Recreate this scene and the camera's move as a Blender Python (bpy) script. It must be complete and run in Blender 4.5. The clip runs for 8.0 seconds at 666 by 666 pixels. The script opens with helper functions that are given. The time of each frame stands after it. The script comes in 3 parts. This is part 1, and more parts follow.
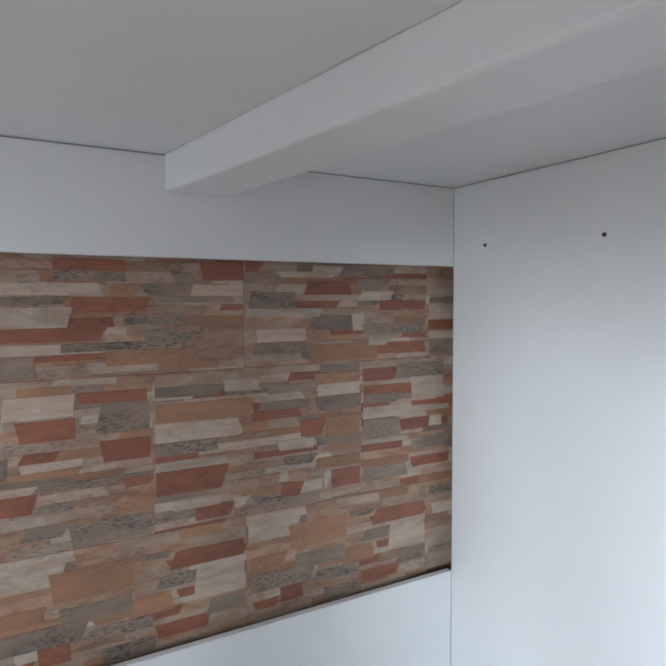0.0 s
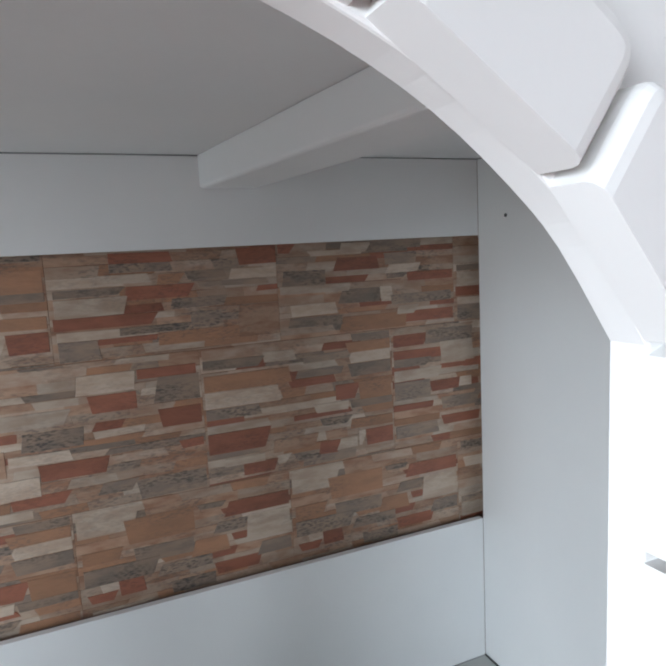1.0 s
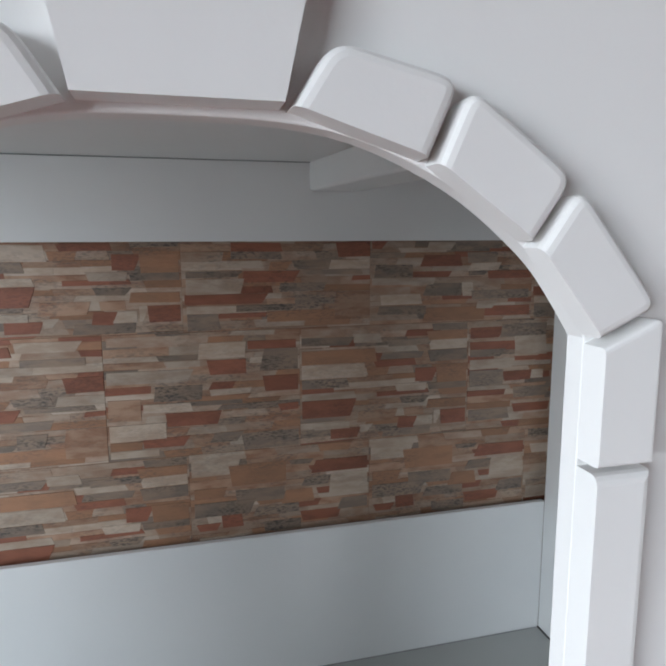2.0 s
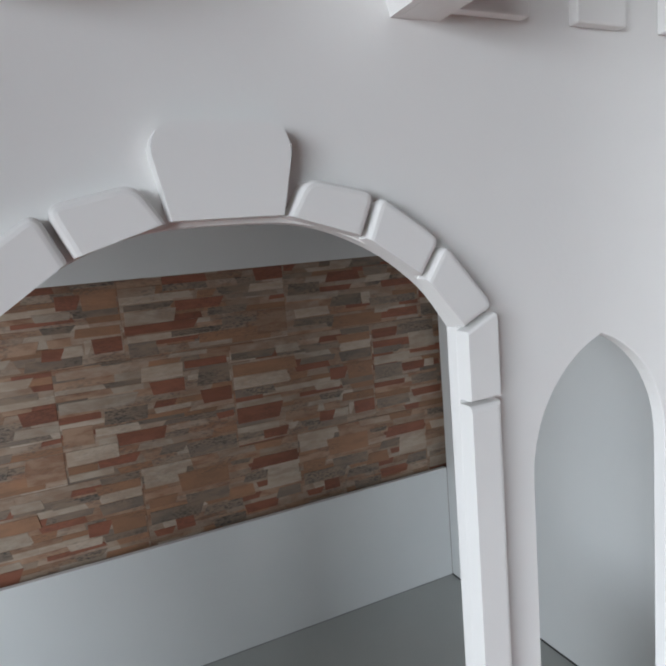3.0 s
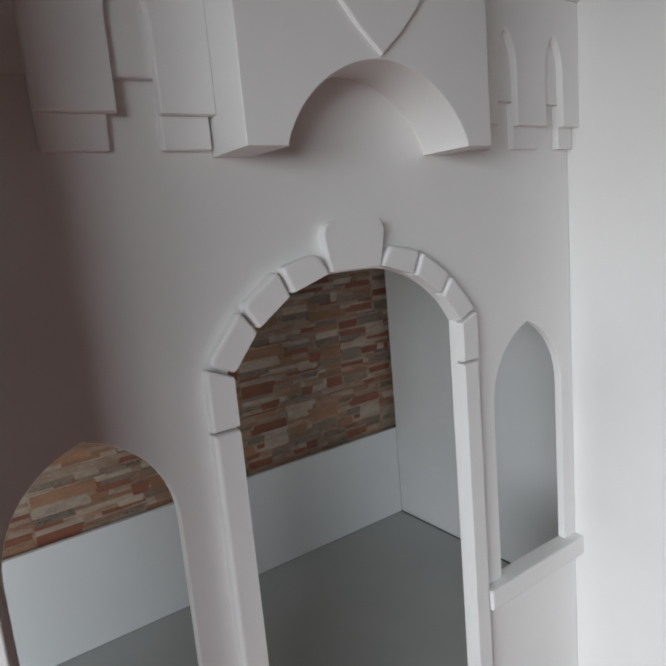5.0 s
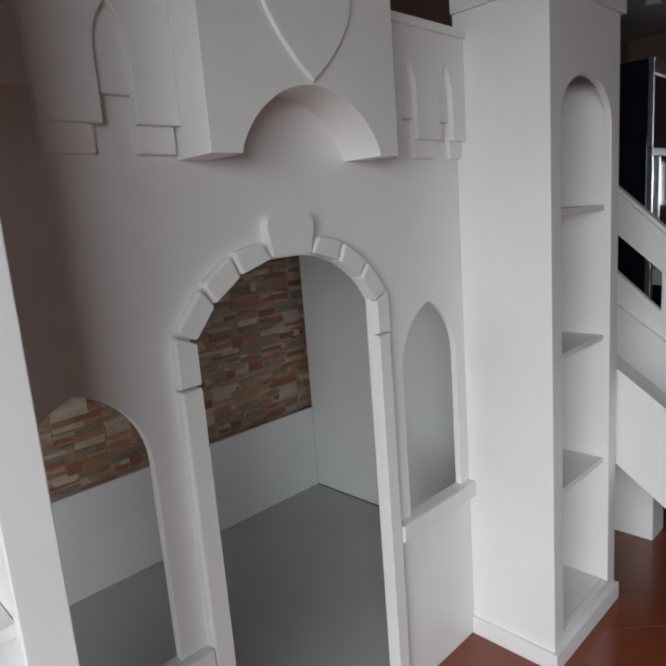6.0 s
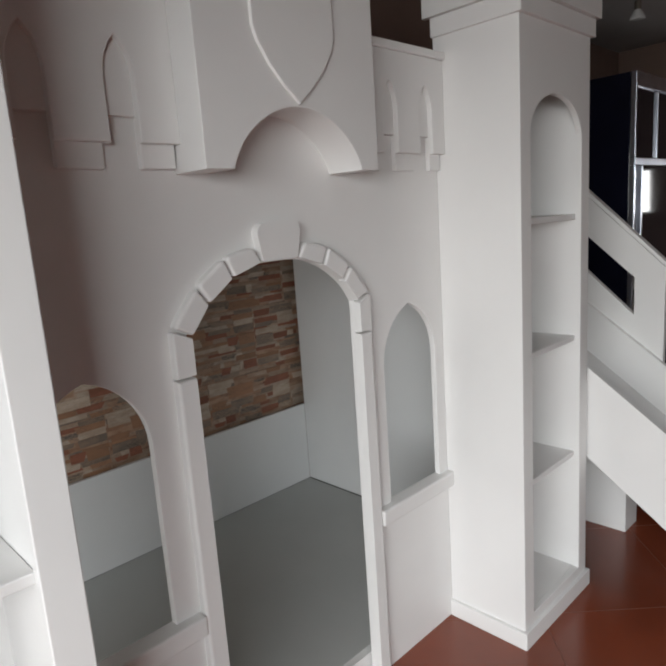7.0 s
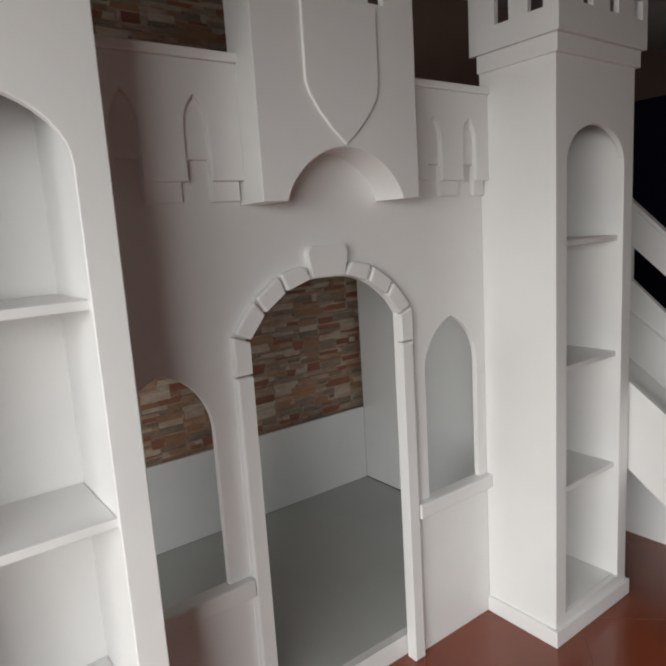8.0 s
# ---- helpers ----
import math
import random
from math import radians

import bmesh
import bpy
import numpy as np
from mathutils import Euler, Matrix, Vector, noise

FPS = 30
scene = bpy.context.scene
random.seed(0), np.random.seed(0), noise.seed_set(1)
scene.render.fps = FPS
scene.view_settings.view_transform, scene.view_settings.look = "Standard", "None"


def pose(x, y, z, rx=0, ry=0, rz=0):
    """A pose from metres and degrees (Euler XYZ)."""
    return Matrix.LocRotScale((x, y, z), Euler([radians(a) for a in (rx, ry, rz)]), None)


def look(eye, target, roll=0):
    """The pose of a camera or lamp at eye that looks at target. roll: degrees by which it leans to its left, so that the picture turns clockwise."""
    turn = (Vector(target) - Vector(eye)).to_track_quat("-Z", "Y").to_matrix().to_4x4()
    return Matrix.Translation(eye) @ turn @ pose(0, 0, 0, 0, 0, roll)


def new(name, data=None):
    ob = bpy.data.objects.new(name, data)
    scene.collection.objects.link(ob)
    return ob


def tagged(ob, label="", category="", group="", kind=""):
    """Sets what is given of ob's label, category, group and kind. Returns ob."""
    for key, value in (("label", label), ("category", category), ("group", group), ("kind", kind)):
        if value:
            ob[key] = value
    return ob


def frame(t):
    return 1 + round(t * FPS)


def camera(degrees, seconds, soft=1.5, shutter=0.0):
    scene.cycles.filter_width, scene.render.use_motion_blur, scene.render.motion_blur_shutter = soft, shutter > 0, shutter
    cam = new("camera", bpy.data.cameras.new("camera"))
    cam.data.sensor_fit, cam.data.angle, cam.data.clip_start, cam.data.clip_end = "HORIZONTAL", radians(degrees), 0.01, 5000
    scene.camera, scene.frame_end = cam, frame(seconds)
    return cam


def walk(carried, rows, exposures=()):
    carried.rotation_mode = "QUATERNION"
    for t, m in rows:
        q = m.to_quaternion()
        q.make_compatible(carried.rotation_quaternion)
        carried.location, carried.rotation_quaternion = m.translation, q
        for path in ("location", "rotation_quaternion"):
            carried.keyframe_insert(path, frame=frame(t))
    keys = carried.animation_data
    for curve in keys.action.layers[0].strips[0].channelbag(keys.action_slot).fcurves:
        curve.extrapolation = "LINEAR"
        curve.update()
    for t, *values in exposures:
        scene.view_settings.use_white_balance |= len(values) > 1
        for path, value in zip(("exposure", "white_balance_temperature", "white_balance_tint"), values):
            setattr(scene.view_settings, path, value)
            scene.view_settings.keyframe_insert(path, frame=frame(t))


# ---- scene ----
cam = camera(57.5, 8.0, soft=2.4)
PATH = [
    (0, (-0.005, -0.025, 1.268), (0.994, 1.704, 1.16), -0.2),
    (0.5, (0.015, -0.088, 1.288), (0.903, 1.685, 1.026), 0.1),
    (1, (0.035, -0.184, 1.336), (0.809, 1.64, 1.064), -2.9),
    (1.5, (0.01, -0.293, 1.35), (0.572, 1.605, 1.062), 0.0),
    (1.7, (-0.011, -0.326, 1.353), (0.457, 1.594, 1.041), 0.5),
    (2.8, (-0.144, -0.58, 1.397), (0.616, 1.248, 1.113), -4.4),
    (3, (-0.203, -0.627, 1.405), (0.629, 1.169, 1.118), -4.8),
    (3.5, (-0.306, -0.747, 1.441), (0.63, 0.98, 1.067), -3.9),
    (4, (-0.445, -0.855, 1.464), (0.498, 0.871, 1.105), -5.1),
    (4.2, (-0.498, -0.906, 1.486), (0.427, 0.826, 1.107), -6.3),
    (5.3, (-0.833, -0.998, 1.526), (0.353, 0.575, 1.179), -4.6),
    (5.5, (-0.88, -1.041, 1.511), (0.333, 0.504, 1.138), -4.5),
    (6, (-0.968, -1.113, 1.522), (0.396, 0.3, 1.144), -4.5),
    (6.5, (-0.999, -1.159, 1.53), (0.431, 0.174, 1.109), -3.3),
    (7, (-1.04, -1.244, 1.535), (0.327, 0.168, 1.163), -4.0),
    (7.5, (-1.065, -1.407, 1.545), (0.127, 0.146, 1.135), -3.3),
    (8, (-1.106, -1.482, 1.574), (0.067, 0.103, 1.24), -3.6),
]
EXPOSURE = [(0.0, 0.93, 6000, 10), (0.6, 0.88, 6000, 10), (1.0, 0.6, 6100, 10), (1.5, 0.42, 6150, 10), (2.2, 0.13, 6150, 10), (3.0, -0.08, 6250, 10),
            (3.6, -0.22, 6350, 10), (4.5, -0.46, 6450, 10), (5.5, -0.66, 6550, 12), (6.0, -0.7, 6600, 12), (6.5, -0.58, 6700, 12), (7.0, -0.47, 6800, 12), (8.0, -0.57, 7000, 12)]
walk(cam, [(t, look(eye, target, roll)) for t, eye, target, roll in PATH], EXPOSURE)

# ---- world and light ----
world = bpy.data.worlds.new("overcast_sky")
world.use_nodes = True
scene.world = world
wn = world.node_tree
sky = wn.nodes.new("ShaderNodeTexSky")
sky.sky_type = "NISHITA"
sky.sun_disc = False
sky.sun_elevation = radians(40)
sky.sun_rotation = radians(250)
wn.links.new(sky.outputs[0], wn.nodes["Background"].inputs[0])
wn.nodes["Background"].inputs[1].default_value = 0.12

sun = new("sun", bpy.data.lights.new("sun", "SUN"))
sun.data.energy, sun.data.angle, sun.data.color = 0.6, radians(20), (1.0, 0.96, 0.9)
sun.matrix_world = look((-6, -3, 5), (0, 0, 0))


def window_light(name, eye, target, width, height, watts, colour):
    lamp = new(name, bpy.data.lights.new(name, "AREA"))
    lamp.data.shape, lamp.data.size, lamp.data.size_y = "RECTANGLE", width, height
    lamp.data.energy, lamp.data.color = watts, colour
    lamp.matrix_world = look(eye, target)
    return lamp


# Daylight that enters by the windows of the room
window_light("sky_beyond_west_window", (-6.4, -4.4, 2.6), (0.0, -0.6, 0.9), 8.0, 3.2, 1420, (0.875, 0.95, 1.0))
# Fill for the playhouse interior, set in the added window of the wall jog
window_light("daylight_fill", (-1.93, 0.50, 0.85), (0, 0.55, 1.2), 0.7, 1.0, 4.2, (0.92, 0.995, 0.985))
window_light("daylight_east", (5.58, -0.55, 1.58), (0, -0.55, 1.2), 0.22, 0.4, 5.0, (0.95, 0.98, 1.0))


# ---- materials ----
def material(name, base, second, rough=0.5, scale=6.0, grain=90.0, bump=0.06, metal=0.0, spread=0.0, coat=0.0, vary=(0.08, 0.1)):
    """A paint, stone or metal: base colour clouded with a second one, fine relief, and a spread from object to object."""
    m = bpy.data.materials.new(name)
    m.use_nodes = True
    n, k = m.node_tree.nodes, m.node_tree.links
    p = n["Principled BSDF"]
    co = n.new("ShaderNodeTexCoord")
    big, fine = n.new("ShaderNodeTexNoise"), n.new("ShaderNodeTexNoise")
    big.inputs["Scale"].default_value, big.inputs["Detail"].default_value = scale, 5
    fine.inputs["Scale"].default_value, fine.inputs["Detail"].default_value = grain, 4
    k.new(co.outputs["Object"], big.inputs["Vector"])
    k.new(co.outputs["Object"], fine.inputs["Vector"])
    ramp = n.new("ShaderNodeMapRange")
    ramp.inputs["From Min"].default_value, ramp.inputs["From Max"].default_value = 0.35, 0.7
    k.new(big.outputs["Fac"], ramp.inputs["Value"])
    mix = n.new("ShaderNodeMix")
    mix.data_type = "RGBA"
    mix.inputs["A"].default_value, mix.inputs["B"].default_value = (*base, 1), (*second, 1)
    k.new(ramp.outputs["Result"], mix.inputs["Factor"])
    colour = mix.outputs["Result"]
    if spread:
        info, hsv = n.new("ShaderNodeObjectInfo"), n.new("ShaderNodeHueSaturation")
        val = n.new("ShaderNodeMapRange")
        val.inputs["To Min"].default_value, val.inputs["To Max"].default_value = 1 - spread, 1 + spread
        k.new(info.outputs["Random"], val.inputs["Value"])
        k.new(val.outputs["Result"], hsv.inputs["Value"])
        k.new(colour, hsv.inputs["Color"])
        colour = hsv.outputs["Color"]
    k.new(colour, p.inputs["Base Color"])
    rr = n.new("ShaderNodeMapRange")
    rr.inputs["To Min"].default_value, rr.inputs["To Max"].default_value = rough - vary[0], rough + vary[1]
    k.new(fine.outputs["Fac"], rr.inputs["Value"])
    k.new(rr.outputs["Result"], p.inputs["Roughness"])
    b = n.new("ShaderNodeBump")
    b.inputs["Strength"].default_value, b.inputs["Distance"].default_value = bump, 0.004
    k.new(fine.outputs["Fac"], b.inputs["Height"])
    k.new(b.outputs["Normal"], p.inputs["Normal"])
    p.inputs["Metallic"].default_value = metal
    p.inputs["Coat Weight"].default_value = coat
    return m


WHITE = material("white_satin_paint", (0.81, 0.80, 0.785), (0.77, 0.76, 0.748), 0.42, 3.0, 120, 0.05)
INNER = material("white_board", (0.80, 0.805, 0.80), (0.76, 0.77, 0.77), 0.45, 2.5, 80, 0.05)
DECK = material("grey_white_vinyl", (0.45, 0.46, 0.445), (0.405, 0.415, 0.40), 0.36, 2.0, 60, 0.05)
SEAM = material("dark_seam", (0.05, 0.05, 0.05), (0.03, 0.03, 0.03), 0.8)
RED = material("red_polished_concrete", (0.25, 0.054, 0.023), (0.20, 0.044, 0.019), 0.24, 2.2, 14, 0.004, coat=0.25, vary=(0.03, 0.05))
JOINT2 = material("grey_gap", (0.33, 0.34, 0.34), (0.24, 0.25, 0.25), 0.8)
JOINT = material("pale_floor_joint", (0.25, 0.082, 0.046), (0.21, 0.06, 0.032), 0.5)
GROUT = material("rusty_grout", (0.27, 0.16, 0.105), (0.21, 0.125, 0.085), 0.85)
BROWN = material("brown_wall_paint", (0.29, 0.195, 0.155), (0.235, 0.155, 0.125), 0.75, 2.0, 60, 0.1)
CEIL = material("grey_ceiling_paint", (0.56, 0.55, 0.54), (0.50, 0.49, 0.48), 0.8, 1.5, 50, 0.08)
PLASTER = material("cream_plaster", (0.68, 0.665, 0.635), (0.62, 0.605, 0.575), 0.8, 2.0, 60, 0.1)
BLACK = material("black_lacquer", (0.009, 0.010, 0.024), (0.007, 0.008, 0.019), 0.06, 4, 30, 0.0, vary=(0.02, 0.03))
BLACK.node_tree.nodes["Principled BSDF"].inputs["Specular IOR Level"].default_value = 0.25
ALU = material("brushed_aluminium", (0.66, 0.69, 0.78), (0.55, 0.58, 0.66), 0.3, 8, 200, 0.05, metal=1.0)
GLASSY = material("milk_glass", (0.8, 0.8, 0.78), (0.75, 0.75, 0.73), 0.2)
BRASS = material("dull_lamp_socket", (0.3, 0.27, 0.22), (0.22, 0.2, 0.17), 0.4, metal=0.8)


def slate(name, base, vein, speck, amount):
    """Printed slate: cloudy base, rusty veins and dark specks, a little different from strip to strip."""
    m = bpy.data.materials.new(name)
    m.use_nodes = True
    n, k = m.node_tree.nodes, m.node_tree.links
    p = n["Principled BSDF"]
    co = n.new("ShaderNodeTexCoord")
    stretch = n.new("ShaderNodeMapping")
    stretch.inputs["Scale"].default_value = (0.8, 1.0, 2.4)
    k.new(co.outputs["Object"], stretch.inputs["Vector"])

    def noise_mask(scale, detail, lo, hi):
        t, r = n.new("ShaderNodeTexNoise"), n.new("ShaderNodeMapRange")
        t.inputs["Scale"].default_value, t.inputs["Detail"].default_value = scale, detail
        r.inputs["From Min"].default_value, r.inputs["From Max"].default_value = lo, hi
        k.new(stretch.outputs["Vector"], t.inputs["Vector"])
        k.new(t.outputs["Fac"], r.inputs["Value"])
        return r.outputs["Result"]

    def blend(fac, a, b):
        mix = n.new("ShaderNodeMix")
        mix.data_type = "RGBA"
        k.new(fac, mix.inputs["Factor"])
        for socket, c in ((mix.inputs["A"], a), (mix.inputs["B"], b)):
            if isinstance(c, tuple):
                socket.default_value = (*c, 1)
            else:
                k.new(c, socket)
        return mix.outputs["Result"]

    cloud = blend(noise_mask(22, 5, 0.40, 0.64), base, vein)
    patch, grain = noise_mask(9, 2, 0.42, 0.62), noise_mask(110, 3, 0.47, 0.62)
    both = n.new("ShaderNodeMath")
    both.operation = "MULTIPLY"
    k.new(patch, both.inputs[0])
    k.new(grain, both.inputs[1])
    scaled = n.new("ShaderNodeMath")
    scaled.operation = "MULTIPLY"
    k.new(both.outputs[0], scaled.inputs[0])
    scaled.inputs[1].default_value = amount
    speckled = blend(scaled.outputs[0], cloud, speck)
    info, hsv, val = n.new("ShaderNodeObjectInfo"), n.new("ShaderNodeHueSaturation"), n.new("ShaderNodeMapRange")
    val.inputs["To Min"].default_value, val.inputs["To Max"].default_value = 0.84, 1.14
    k.new(info.outputs["Random"], val.inputs["Value"])
    k.new(val.outputs["Result"], hsv.inputs["Value"])
    k.new(speckled, hsv.inputs["Color"])
    k.new(hsv.outputs["Color"], p.inputs["Base Color"])
    p.inputs["Roughness"].default_value = 0.5
    bump, fine = n.new("ShaderNodeBump"), noise_mask(90, 5, 0.2, 0.8)
    bump.inputs["Strength"].default_value, bump.inputs["Distance"].default_value = 0.3, 0.002
    k.new(fine, bump.inputs["Height"])
    k.new(bump.outputs["Normal"], p.inputs["Normal"])
    return m


RUSTY, DARK = (0.30, 0.16, 0.10), (0.10, 0.09, 0.085)
STONE = {
    "C": slate("pale_slate", (0.51, 0.415, 0.33), (0.42, 0.315, 0.235), (0.24, 0.205, 0.18), 0.35),
    "c": slate("cream_slate", (0.43, 0.325, 0.245), (0.36, 0.23, 0.16), DARK, 0.5),
    "b": slate("tan_slate", (0.41, 0.265, 0.18), RUSTY, DARK, 0.5),
    "g": slate("grey_slate", (0.225, 0.175, 0.14), (0.31, 0.225, 0.165), (0.075, 0.066, 0.06), 0.85),
    "r": slate("rust_slate", (0.30, 0.115, 0.07), (0.24, 0.095, 0.058), (0.11, 0.058, 0.045), 0.45),
    "o": slate("ochre_slate", (0.38, 0.20, 0.115), (0.32, 0.175, 0.105), DARK, 0.4),
}


# ---- mesh tools ----
def part(name, bm, mat, parent=None, label="", at=None):
    me = bpy.data.meshes.new(name)
    bmesh.ops.recalc_face_normals(bm, faces=bm.faces[:])
    bm.to_mesh(me)
    bm.free()
    me.materials.append(mat)
    ob = new(name, me)
    if parent is not None:
        ob.parent = parent
    if at is not None:
        ob.matrix_local = at
    if label:
        ob["label"] = label
    return ob


def thing(name, label, category, group="", place=None):
    ob = new(name)
    ob.empty_display_size = 0.1
    if place is not None:
        ob.matrix_world = place
    return tagged(ob, label, category, group)


def soften(bm, width, segments=2, angle=30):
    sharp = [e for e in bm.edges if len(e.link_faces) == 2 and e.calc_face_angle(0) > radians(angle)]
    bmesh.ops.bevel(bm, geom=sharp, offset=width, segments=segments, profile=0.5, affect="EDGES", clamp_overlap=True)
    return bm


def box(x0, x1, y0, y1, z0, z1, round_by=0.002):
    bm = bmesh.new()
    bmesh.ops.create_cube(bm, size=1, matrix=Matrix.Translation(((x0 + x1) / 2, (y0 + y1) / 2, (z0 + z1) / 2)) @ Matrix.Diagonal((x1 - x0, y1 - y0, z1 - z0, 1)))
    if round_by:
        soften(bm, round_by)
    return bm


XZ = Matrix(((1, 0, 0, 0), (0, 0, 1, 0), (0, 1, 0, 0), (0, 0, 0, 1)))   # (u, v, depth) -> (x, depth, z)
YZ = Matrix(((0, 0, 1, 0), (1, 0, 0, 0), (0, 1, 0, 0), (0, 0, 0, 1)))   # (u, v, depth) -> (depth, y, z)


def board(outline, holes, d0, d1, axes=XZ, round_by=0.0015, segments=2):
    """A board of the outline with openings cut through it, from depth d0 to d1."""
    bm = bmesh.new()
    for loop in (outline, *holes):
        vs = [bm.verts.new((u, v, d0)) for u, v in loop]
        for a, b in zip(vs, vs[1:] + vs[:1]):
            bm.edges.new((a, b))
    bmesh.ops.triangle_fill(bm, use_beauty=True, use_dissolve=False, edges=bm.edges[:], normal=(0, 0, 1))
    made = bmesh.ops.extrude_face_region(bm, geom=bm.faces[:])
    bmesh.ops.translate(bm, verts=[g for g in made["geom"] if isinstance(g, bmesh.types.BMVert)], vec=(0, 0, d1 - d0))
    bmesh.ops.recalc_face_normals(bm, faces=bm.faces[:])
    if round_by:
        bmesh.ops.dissolve_limit(bm, angle_limit=0.01, verts=bm.verts[:], edges=bm.edges[:])
        faced = [e for e in bm.edges if all(abs(v.co.z - d0) < 1e-6 for v in e.verts) and len(e.link_faces) == 2 and e.calc_face_angle(0) > 0.7]
        bmesh.ops.bevel(bm, geom=faced, offset=round_by, segments=segments, profile=0.5, affect="EDGES", clamp_overlap=True)
    bmesh.ops.transform(bm, matrix=axes, verts=bm.verts[:])
    return bm


def rect(u0, u1, v0, v1):
    return [(u0, v0), (u1, v0), (u1, v1), (u0, v1)]


def round_arch(mid, half, low, spring, rise, steps=20):
    top = [(mid + half * math.cos(math.pi * i / steps), spring + rise * math.sin(math.pi * i / steps)) for i in range(steps + 1)]
    return [(mid - half, low), (mid + half, low)] + top


def pointed_arch(mid, half, low, spring, apex, steps=10):
    h = apex - spring
    r = (half * half + h * h) / (2 * half)
    end = math.atan2(h, r - half) if r > half else math.pi - math.atan2(h, half - r)
    side = [(half - r + r * math.cos(end * i / steps), r * math.sin(end * i / steps)) for i in range(steps + 1)]
    right = [(mid + x, spring + z) for x, z in side]
    left = [(mid - x, spring + z) for x, z in reversed(side[:-1])]
    return [(mid - half, low), (mid + half, low)] + right + left


# ---- room shell ----
FLOOR_X0, FLOOR_X1, FLOOR_Y0, FLOOR_Y1, ROOM_H = -2.5, 5.6, -4.9, 1.25, 2.95
TILE_Y = 1.25                       # face of the stone-tiled wall
tagged(part("floor", box(FLOOR_X0, FLOOR_X1, FLOOR_Y0, FLOOR_Y1 + 0.2, -0.12, 0.0, 0), RED), "dark red polished concrete floor with faint diagonal joints", "floor", kind="structure")
tagged(part("wall_north", box(FLOOR_X0, FLOOR_X1, TILE_Y + 0.008, TILE_Y + 0.2, 0, ROOM_H, 0), BROWN), "brown room wall clad in stacked-stone tiles behind the playhouse", "wall", kind="structure")
wall_north = bpy.data.objects["wall_north"]
tagged(part("wall_east", board(rect(FLOOR_Y0, FLOOR_Y1 + 0.2, 0, ROOM_H), [rect(-0.68, -0.42, 1.36, 1.80)], FLOOR_X1, FLOOR_X1 + 0.2, YZ, 0), BROWN), "dark brown painted wall with a small window", "wall", kind="structure")
tagged(part("wall_south", box(FLOOR_X0, FLOOR_X1, FLOOR_Y0 - 0.2, FLOOR_Y0, 0, ROOM_H, 0), PLASTER), "cream plastered wall", "wall", kind="structure")
tagged(part("wall_west", board(rect(FLOOR_Y0 - 0.2, FLOOR_Y1 + 0.2, 0, ROOM_H), [rect(-3.6, -0.7, 0.1, 2.3)], FLOOR_X0 - 0.2, FLOOR_X0, YZ, 0), PLASTER), "cream plastered wall with a tall glazed door opening", "wall", kind="structure")
# Unseen wall jog with a window, added to bring daylight nearer the interior
tagged(part("wall_alcove", board(rect(0.05, FLOOR_Y1, 0, ROOM_H), [rect(0.2, 1.04, 0.42, 1.88)], -2.1, -1.95, YZ, 0), PLASTER), "unseen cream plastered wall return with a window opening, added to bring daylight nearer", "wall", kind="structure")
tagged(part("wall_return", box(FLOOR_X0, -2.1005, 0.05, 0.2, 0, ROOM_H, 0), PLASTER), "unseen cream plastered wall return, added to close the jog", "wall", kind="structure")
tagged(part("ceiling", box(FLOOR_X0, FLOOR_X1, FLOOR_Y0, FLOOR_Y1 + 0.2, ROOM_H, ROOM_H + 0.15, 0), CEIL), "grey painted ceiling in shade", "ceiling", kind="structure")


def window_frame(name, axes, u0, u1, v0, v1, d):
    w = tagged(part(name, board(rect(u0, u1, v0, v1), [rect(u0 + 0.05, (u0 + u1) / 2 - 0.025, v0 + 0.05, v1 - 0.05), rect((u0 + u1) / 2 + 0.025, u1 - 0.05, v0 + 0.05, v1 - 0.05)], d - 0.03, d + 0.03, axes, 0.003), WHITE),
               "white two-light window frame", "window", kind="structure")
    return w


window_frame("window_1", YZ, -3.6, -0.7, 0.1, 2.3, FLOOR_X0 - 0.12)
window_frame("window_2", YZ, -0.68, -0.42, 1.36, 1.80, FLOOR_X1 + 0.12)
# Frame of the added, unseen window in the wall jog
window_frame("window_3", YZ, 0.2, 1.04, 0.42, 1.88, -2.03)


# ---- castle playhouse: front wall ----
WALL_L, WALL_R, WALL_TOP = -0.726, 0.705, 2.007
LEFT_WIN, RIGHT_WIN, WIN_HALF = -0.567, 0.518, 0.137
WALL_T, DOOR_HALF = 0.020, 0.286
DOOR = [(DOOR_HALF, 1.288), (0.229, 1.358), (0.153, 1.411), (0.060, 1.440)]
door_hole = [(-DOOR_HALF, 0.0), (DOOR_HALF, 0.0)] + DOOR[:1] + [(0.255, 1.332), (0.229, 1.358), (0.193, 1.386), (0.153, 1.408), (0.108, 1.425), (0.060, 1.433), (0.0, 1.4345)]
door_hole += [(-u, v) for u, v in reversed(door_hole[2:-1])]


def smooth_curve(pts, steps=3):
    """The points with a flowing curve through them."""
    out = []
    for i in range(len(pts) - 1):
        p0, p1, p2, p3 = (Vector(pts[max(0, min(len(pts) - 1, j))]) for j in (i - 1, i, i + 1, i + 2))
        for q in range(steps):
            f = q / steps
            out.append(tuple(0.5 * (2 * p1 + (p2 - p0) * f + (2 * p0 - 5 * p1 + 4 * p2 - p3) * f * f + (3 * p1 - p0 - 3 * p2 + p3) * f ** 3)))
    return out + [pts[-1]]


door_hole = door_hole[:2] + smooth_curve(door_hole[2:])

